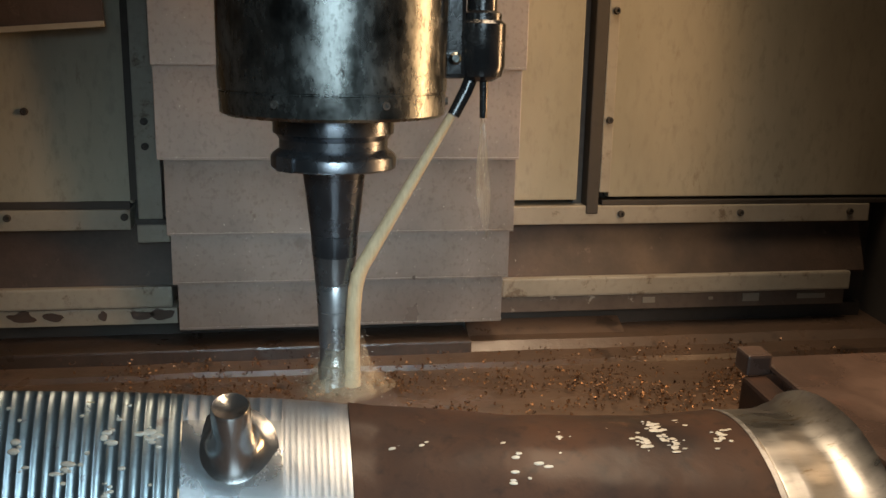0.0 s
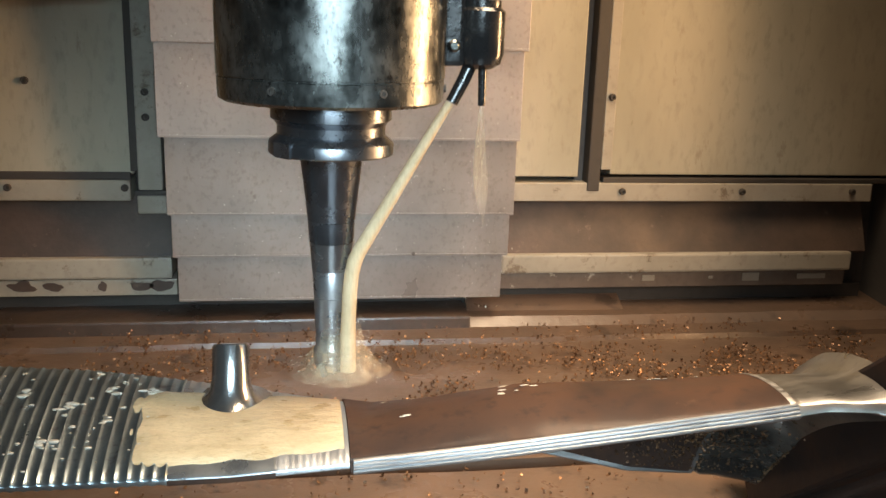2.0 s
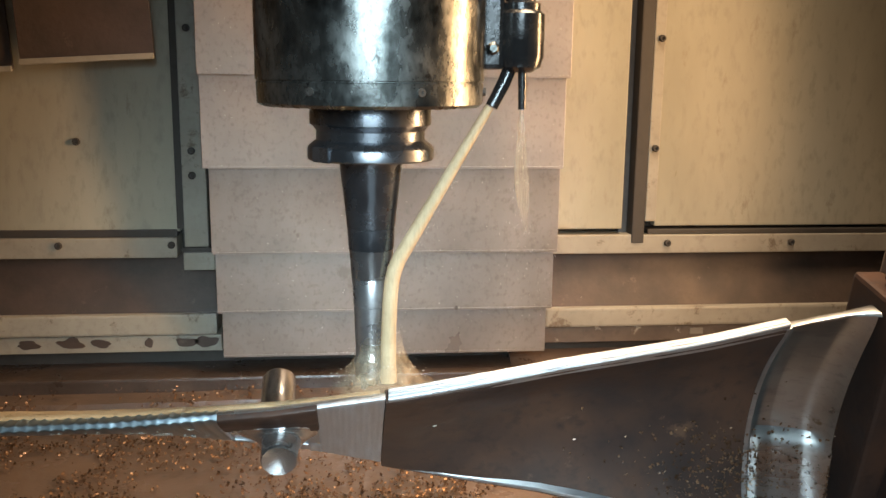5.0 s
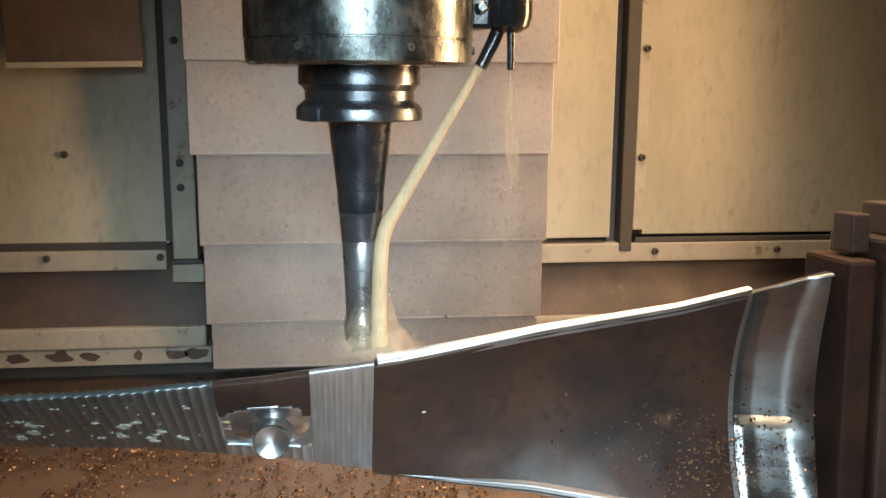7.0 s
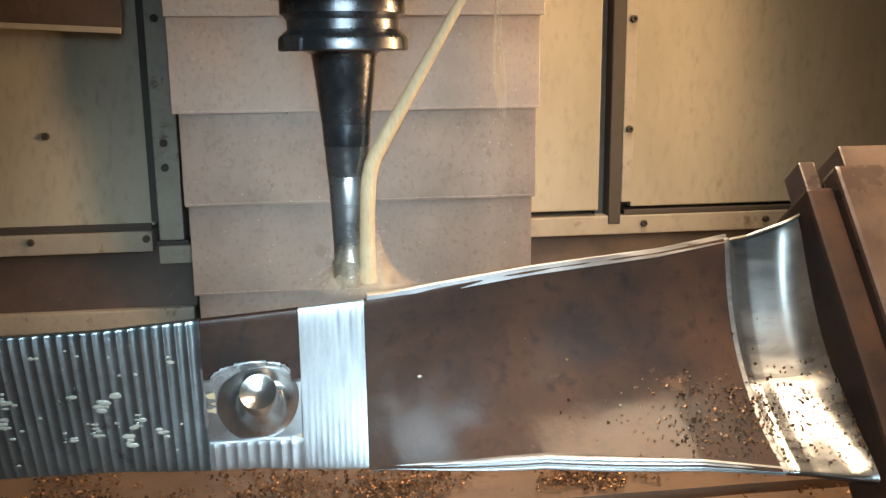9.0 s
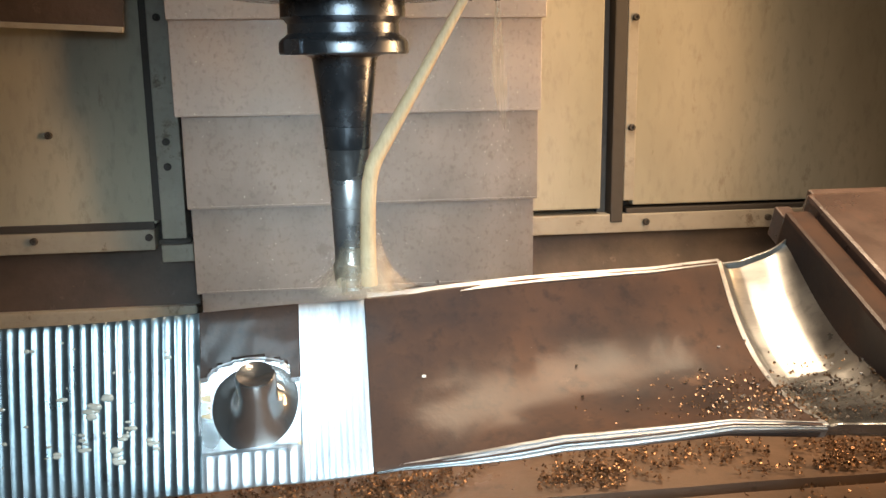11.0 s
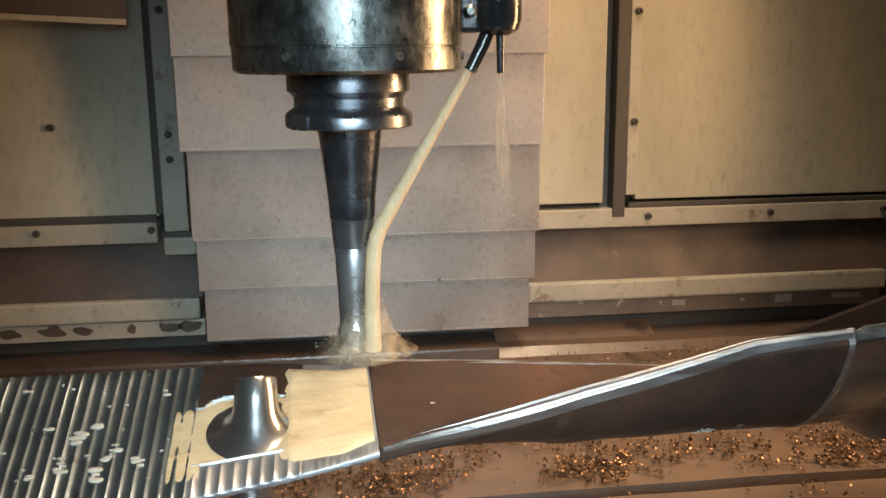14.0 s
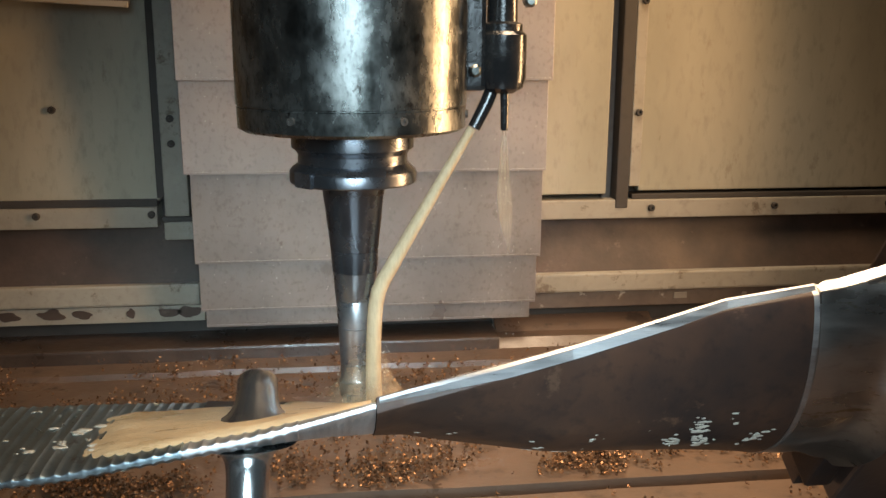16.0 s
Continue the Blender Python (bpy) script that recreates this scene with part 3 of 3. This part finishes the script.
# milled strips along both raw edges; the second one is cut slantwise across the edge
for which in (0, 1):
    bm = bmesh.new()
    rows = []
    for x in np.linspace(STEP + 0.002, 0.338, 50):
        a, b = edge_points(x)
        d = (b - a).normalized()
        e, o2 = (a, -d) if which == 0 else (b, d)
        o = Vector((0, o2.x, o2.y))
        nn = nrm_at(x)
        wide = 0.0058
        if which == 1:
            o, nn = 0.42 * o - 0.907 * nn, 0.42 * nn + 0.907 * o
            wide = 0.86 * (0.0026 + 0.0047 * min(1, (x - STEP) / 0.11)) * (1 - 0.45 * max(0.0, (x - 0.20) / 0.14))
            e = e - o2 * 0.003
        e3 = Vector((x, e.x, e.y))
        ring = []
        for j in range(13):
            v = -1 + j / 6
            ring.append(bm.verts.new(e3 + o * ((0.0042, 0.0050)[which] - 0.0010 * v * v + 0.0010 * (0, 0.8, 1)[j % 3]) + nn * v * wide))
        for v in (1, -1):
            ring.append(bm.verts.new(e3 - o * 0.004 + nn * v * wide * 0.9))
        rows.append(ring)
    for a, b in zip(rows, rows[1:]):
        for i in range(15):
            bm.faces.new((a[i], a[(i + 1) % 15], b[(i + 1) % 15], b[i]))
    bm.faces.new(rows[0])
    bm.faces.new(rows[-1][::-1])
    part("milled_edge", bm, EDGE, blade, "bright milled edge strip", smooth=False)

# the inclined boss on each face; its flared foot turns square to the surface
for bx, bs, sd, tip, k in ((-0.084, 0.67, 1, (-0.084, 0.017, 0.036), 0.97), (-0.079, 0.57, -1, (-0.079, -0.054, -0.049), 1.0)):
    base, nn = section(bx, bs, sd, 0.0009), nrm_at(bx) * sd
    tip = base.lerp(Vector(tip), 0.91)
    ax = (tip - base).normalized()
    ln = (tip - base).length
    bm = bmesh.new()
    rings = []
    for r, z in ((0.036, -0.0015), (0.031, 0.0002), (0.0262, 0.0020), (0.0220, 0.0045), (0.0188, 0.0080), (0.0168, 0.0125), (0.0158, 0.020), (0.0154, ln - 0.002), (0.0142, ln), (0.0105, ln - 0.0012), (0.004, ln - 0.0035)):
        f = min(1.0, max(0.0, z / 0.018))
        up = nn.lerp(ax, f).normalized()
        u = (Vector((1, 0, 0)) - up * up.x).normalized()
        w = up.cross(u)
        c = base + (nn * z if z < 0 else nn.lerp(ax, 0.5 + 0.5 * f) * z)
        rings.append([bm.verts.new(c + (u * math.cos(a) + w * math.sin(a)) * r * k) for a in (2 * math.pi * j / 40 for j in range(40))])
    for a, b in zip(rings, rings[1:]):
        for j in range(40):
            bm.faces.new((a[j], a[(j + 1) % 40], b[(j + 1) % 40], b[j]))
    bm.faces.new(rings[-1])
    part("boss", bm, POLISH, blade, "round machined boss with a flared foot", smooth=True)


def rim(pts, sd):
    """A raised burr along the surface through (x, s) pairs."""
    line = []
    for (xa, sa), (xb, sb) in zip(pts, pts[1:]):
        line += [section(xa + (xb - xa) * k / 8, sa + (sb - sa) * k / 8, sd, 0.0009, 0.0004) for k in range(8)]
    part("pocket_rim", tube(bmesh.new(), line, [0.0013] * len(line), 6, 0.25, random.Random(3)), MILLED, blade, smooth=True)


rim([(-0.1245, 0.30), (-0.1245, 0.74)], -1)
rim([(-0.1245, 0.10), (-0.1245, 0.36)], 1)
rim([(-0.119, 0.375), (-0.112, 0.325), (-0.100, 0.298), (-0.086, 0.290), (-0.072, 0.298), (-0.060, 0.325), (-0.054, 0.375)], -1)
rim([(-0.122, 0.795), (-0.048, 0.795)], -1)


def root_box(x0, x1, c0, c1, n0, n1, bevel=0.004):
    """A block set square to the chord of the blade's root: c along the chord, n across it."""
    a, b = edge_points(0.40)
    d = (b - a).normalized()
    q = nrm_at(0.40)
    m = Matrix(((1, 0, 0, 0), (0, d.x, q.y, a.x), (0, d.y, q.z, a.y), (0, 0, 0, 1)))
    return boxed(x0, x1, c0, c1, n0, n1, bevel=bevel, m=m)


part("root_platform", root_box(0.408, 0.434, -0.016, 0.262, -0.034, 0.040), SCALE, blade, "dark forged root platform")

fixture = empty("clamping_fixture", "brown oily steel clamping fixture holding the blade root", "fixture")
part("face_plate", root_box(0.437, 0.62, -0.034, 0.285, -0.042, 0.050), BROWNSTEEL, fixture)
part("clamp_block", root_box(0.420, 0.4365, -0.054, -0.020, -0.016, 0.016, 0.002), BROWNSTEEL, fixture)
clamp = part("clamp_block", root_box(0.455, 0.56, -0.062, -0.0345, -0.03, 0.03, 0.002), BROWNSTEEL, fixture)
part("clamp_bolt", root_box(0.490, 0.505, -0.069, -0.0625, -0.007, 0.007, 0.002), BROWNSTEEL, clamp)
part("clamp_block", root_box(0.410, 0.4365, 0.257, 0.284, 0.0405, 0.063, 0.003), BROWNSTEEL, fixture)

# ---- chips on the bed ----
rnd = random.Random(9)
verts, faces = [], []
for i in range(26000):
    x = rnd.uniform(-0.6, 0.85)
    y = rnd.choice((rnd.uniform(-0.1, 0.64), rnd.gauss(0.195, 0.022), rnd.gauss(0.205, 0.03), rnd.gauss(0.32, 0.07), rnd.gauss(0.45, 0.06)))
    if noise.noise((x * 9, y * 9, 3)) + 0.5 * noise.noise((x * 40, y * 40, 7)) < rnd.uniform(-0.25, 0.25) or 0.137 < y < 0.166:
        continue
    a, s = rnd.uniform(0, 6.28), rnd.uniform(0.0013, 0.0039)
    k = len(verts)
    z0 = FLOOR + rnd.uniform(0.002, 0.006)
    for j in range(4):
        t = j / 3
        for w in (0, 1):
            c = t * 2.4
            verts.append((x + math.cos(a) * math.sin(c) * s * 1.3 - math.sin(a) * w * s * 0.9, y + math.sin(a) * math.sin(c) * s * 1.3 + math.cos(a) * w * s * 0.9, z0 + (1 - math.cos(c)) * s * 0.7))
    for j in range(3):
        faces.append((k + 2 * j, k + 2 * j + 1, k + 2 * j + 3, k + 2 * j + 2))
me = bpy.data.meshes.new("steel_chips")
me.from_pydata(verts, [], faces)
me.materials.append(CHIP)
tagged(new("steel_chips", me), "curled brown steel chips scattered on the bed", "chips", kind="stuff")

# chips lying on the hollow face of the blade
verts, faces = [], []
for i in range(1000):
    x, s = min(0.408, abs(rnd.gauss(0.345, 0.05))), min(0.95, rnd.gauss(0.78, 0.12))
    p, q = section(x, s, -1, 0.001, 0.0024), -nrm_at(x)
    u = q.cross(Vector((rnd.uniform(-1, 1), rnd.uniform(-1, 1), rnd.uniform(-1, 1)))).normalized()
    w, k, sz = q.cross(u), len(verts), rnd.uniform(0.0010, 0.0026)
    for j in range(4):
        c = j * 0.8
        for e in (0, 1):
            verts.append(p + u * math.sin(c) * sz + w * e * sz + q * (1 - math.cos(c)) * sz * 0.6)
    for j in range(3):
        faces.append((k + 2 * j, k + 2 * j + 1, k + 2 * j + 3, k + 2 * j + 2))
me = bpy.data.meshes.new("chip_litter")
me.from_pydata(verts, [], faces)
me.materials.append(CHIP)
litter = new("chip_litter", me)
litter.parent = blade
tagged(litter, "curled brown chips on the blade", kind="stuff")

# coolant drops sitting on the blade
rnd = random.Random(21)
bm = bmesh.new()


def drop(x, s, sd, r, long):
    p, q = section(x, s, sd, 0.001, 0.0010), nrm_at(x) * sd
    m = Matrix.Translation(p) @ q.to_track_quat("Z", "X").to_matrix().to_4x4() @ Matrix.Diagonal((r * rnd.uniform(0.7, 1.0), r * long, r * 0.30, 1))
    bmesh.ops.create_icosphere(bm, subdivisions=2, radius=1, matrix=m)


for i in range(210):
    x = rnd.uniform(-0.40, -0.13) if rnd.random() < 0.72 else rnd.uniform(0.03, 0.33)
    drop(x, rnd.uniform(0.08, 0.92), rnd.choice((1, -1)), rnd.uniform(0.0006, 0.0019), rnd.uniform(1, 1.8))
for i in range(190):
    drop(rnd.uniform(0.012, 0.33), rnd.uniform(0.05, 0.95), rnd.choice((1, -1)), rnd.uniform(0.0004, 0.0012), rnd.uniform(1, 2.4))
for i in range(46):
    sd = rnd.choice((1, -1))
    x, s = (rnd.uniform(-0.38, -0.14), rnd.uniform(0.25, 0.8)) if (i % 2 or sd < 0) else (rnd.uniform(0.03, 0.30), rnd.uniform(0.2, 0.7))
    n = rnd.randint(2, 6)
    for k in range(n):
        drop(x + rnd.gauss(0, 0.0022), s + (k - n / 2) * 0.016 + rnd.gauss(0, 0.006), sd, rnd.uniform(0.0012, 0.0030), rnd.uniform(1.2, 2.2))
# broad thin splashes on the scale
for i in range(4):
    x, s = rnd.uniform(0.05, 0.31), rnd.uniform(0.40, 0.56)
    for k in range(rnd.randint(12, 26)):
        p, q = section(x + rnd.gauss(0, 0.0035), s + rnd.gauss(0, 0.030), 1, 0.001, 0.0020), nrm_at(x)
        r = rnd.uniform(0.0008, 0.0026)
        bmesh.ops.create_icosphere(bm, subdivisions=2, radius=1, matrix=Matrix.Translation(p) @ q.to_track_quat("Z", "X").to_matrix().to_4x4() @ Matrix.Diagonal((r * rnd.uniform(0.5, 1), r * rnd.uniform(1, 2.0), 0.0004, 1)))
tagged(part("coolant_spatter", bm, DROP, blade, "white coolant spatter", smooth=True), kind="stuff")

# pools of foaming coolant that rise and spread on the milled part of each face
def pool(sd, x0, x1, s0, s1, label):
    bm = bmesh.new()
    nx, ns = 90, 50
    grid = []
    for i in range(nx + 1):
        x = x0 + (x1 - x0) * i / nx
        row = []
        for j in range(ns + 1):
            u = abs(2 * j / ns - 1)
            s = s0 + (s1 - s0) * j / ns + 0.045 * u * u * noise.noise((x * 38, sd * 2, s0 * 9))
            g = (x - x0) / (x1 - x0)
            end = max(0.0, 1 - g / 0.14 + 0.5 * noise.noise((s * 6, sd, 2)))
            h = 0.0036 * (1 - u ** 12) + 0.0006 * g - 0.0034 * end - 0.0009 * u ** 24 + 0.0006 * noise.noise((x * 26, s * 5, sd)) + 0.0005 * noise.noise((x * 40, s * 30, sd))
            row.append(bm.verts.new(section(x, s, sd, 0.0009, 0) + nrm_at(x) * sd * h))
        grid.append(row)
    for a, b in zip(grid, grid[1:]):
        for j in range(ns):
            bm.faces.new((a[j], a[j + 1], b[j + 1], b[j]))
    ob = part("coolant_pool", bm, FOAM, None, smooth=True)
    return tagged(ob, label, "coolant", kind="stuff")


pool_a = pool(1, -0.165, 0.004, 0.07, 0.80, "tan foaming coolant running over the blade")
pool_b = pool(-1, -0.195, -0.040, 0.22, 0.93, "tan foaming coolant running over the blade")
pool_c = pool(1, -0.37, -0.135, 0.10, 0.86, "tan foaming coolant spreading along the blade")
pool_d = pool(-1, -0.064, 0.005, 0.055, 0.92, "tan coolant sheet on the milled strip")
pool_e = pool(-1, -0.142, -0.116, 0.34, 0.92, "tan coolant running down beside the boss")

# flap hanging in front of the back panel
flap = empty("hanging_flap", "rust brown steel flap with a bright lower edge", "flap")
part("sheet", boxed(-0.180, 0, 0, 0.006, 0, 0.42, bevel=0.001), RUST, flap)
part("lower_edge", boxed(-0.180, 0, -0.007, -0.0005, -0.003, 0.005, bevel=0.001), TRIM, flap, "bright worn lower edge")
part("side_sheet", boxed(-0.50, -0.194, 0.010, 0.016, -0.008, 0.42, bevel=0.001), RUST, flap)
part("side_edge", boxed(-0.50, -0.194, 0.003, 0.0095, -0.011, -0.003, bevel=0.001), TRIM, flap, "bright worn lower edge")


# ---- what moves ----
LINE = ((0, -.2181), (.5, -.2219), (1, -.2262), (1.5, -.2267), (2, -.2285), (2.5, -.2260), (3, -.2188), (3.5, -.2112), (4.2, -.201), (5.1, -.188), (6, -.1754), (6.5, -.1610), (7, -.1495), (7.5, -.1375), (8, -.1262),
        (8.5, -.1191), (9, -.1156), (9.6, -.1140), (10.4, -.1145), (11, -.119), (11.5, -.1247), (12, -.1331), (12.5, -.1425), (13, -.1533), (13.5, -.1665), (14, -.1793), (14.5, -.1929), (15, -.2071), (15.5, -.2214), (16, -.234))
# seconds, turn of the blade in degrees, travel of the table
TURN = ((0, -53.9, -.0563), (.5, -43.5, -.047), (1, -31.8, -.037), (1.5, -19.9, -.0266), (2, -10.1, -.0190), (2.5, 2.6, -.0060), (3, 10.5, .012), (3.5, 17.0, .0297), (4.3, 22.6, .045), (5.2, 28.3, .057),
        (6, 33.7, .0660), (7, 43.6, .0725), (8, 62.8, .0562), (9, 79.3, .0241), (10.2, 97, -.008), (11.5, 116.3, -.0419), (12, 124, -.0600), (12.8, 137.5, -.083), (13.5, 149.9, -.0991), (14.3, 162.5, -.108), (15, 172.9, -.1090), (16, 187.2, -.1030))


def motions():
    walk(head, [(t, pose(0.002, 0, z + 0.0055)) for t, z in LINE])
    walk(jet, [(t, pose(0.002, 0, z + 0.0055)) for t, z in LINE])
    walk(blade, [(t, pose(0, y, AZ, -a)) for t, a, y in TURN])
    walk(fixture, [(t, pose(0, y, AZ, -a)) for t, a, y in TURN])
    walk(pool_a, [(t, pose(0, y, AZ, -a) @ pose(0, 0, np.interp(t, (0, 0.5, 1.0, 1.5, 2.5, 3.5, 5.2, 16), (-0.0052, -0.0046, -0.0036, -0.0022, -0.0006, 0.0002, 0, -0.0052)))) for t, a, y in TURN])
    walk(pool_c, [(t, pose(0, y, AZ, -a) @ pose(0, 0, np.interp(t, (0, 1.5, 2.2, 3.0, 3.5, 5.2, 16), (-0.0052, -0.0052, -0.0048, -0.0020, -0.0004, -0.0004, -0.0052)))) for t, a, y in TURN])
    for one, times, depths in ((pool_b, (0, 12.8, 14.0, 15.0, 16), (0.0052, 0.0052, 0.0046, 0.0012, 0.0002)),
                               (pool_d, (0, 12.4, 12.8, 13.5, 14.3, 16), (0.0052, 0.0050, 0.0042, 0.0016, 0.0006, 0)),
                               (pool_e, (0, 13.4, 14.3, 15, 16), (0.0052, 0.0052, 0.0014, 0.0008, 0.0008))):
        walk(one, [(t, pose(0, y, AZ, -a) @ pose(0, 0, np.interp(t, times, depths))) for t, a, y in TURN])
    walk(flap, [(t, pose(-0.285, 0.60, z, 0, a, 0)) for t, z, a in ((0, 0.018, -4.8), (3, 0.018, -3.6), (6, 0.018, -3.2), (7, 0.024, -1.1), (8, 0.036, 1.5), (9, 0.040, 3.0), (16, 0.040, 3.0))])
    rows = [[] for _ in PLATES]
    for t, z in LINE:
        p1 = z + 0.180 + np.interp(t, (0, 3, 6, 7, 9, 11.5, 14, 16), (0.003, 0.005, 0.003, 0.001, -0.004, -0.0068, -0.006, -0.007))
        p2 = p1 - 0.135
        p3 = p2 - np.interp(t, (0, 3, 6, 16), (0.114, 0.119, 0.1355, 0.1355))
        p4 = np.interp(t, (0, 3, 7, 9, 12.5, 14, 15, 16), (-0.3614, -0.365, -0.3618, -0.347, -0.347, -0.3536, -0.382, -0.408))
        for r, zz in zip(rows, (p1, p2, p3, p4, -0.436)):
            r.append((t, pose(0, 0, zz * 0.969)))
    for p, r in zip(PLATES, rows):
        walk(p, r)
    walk(tool, [(i * 0.1, pose(CX, 0, 0, 0, 0, -72 * i)) for i in range(161)])


motions()
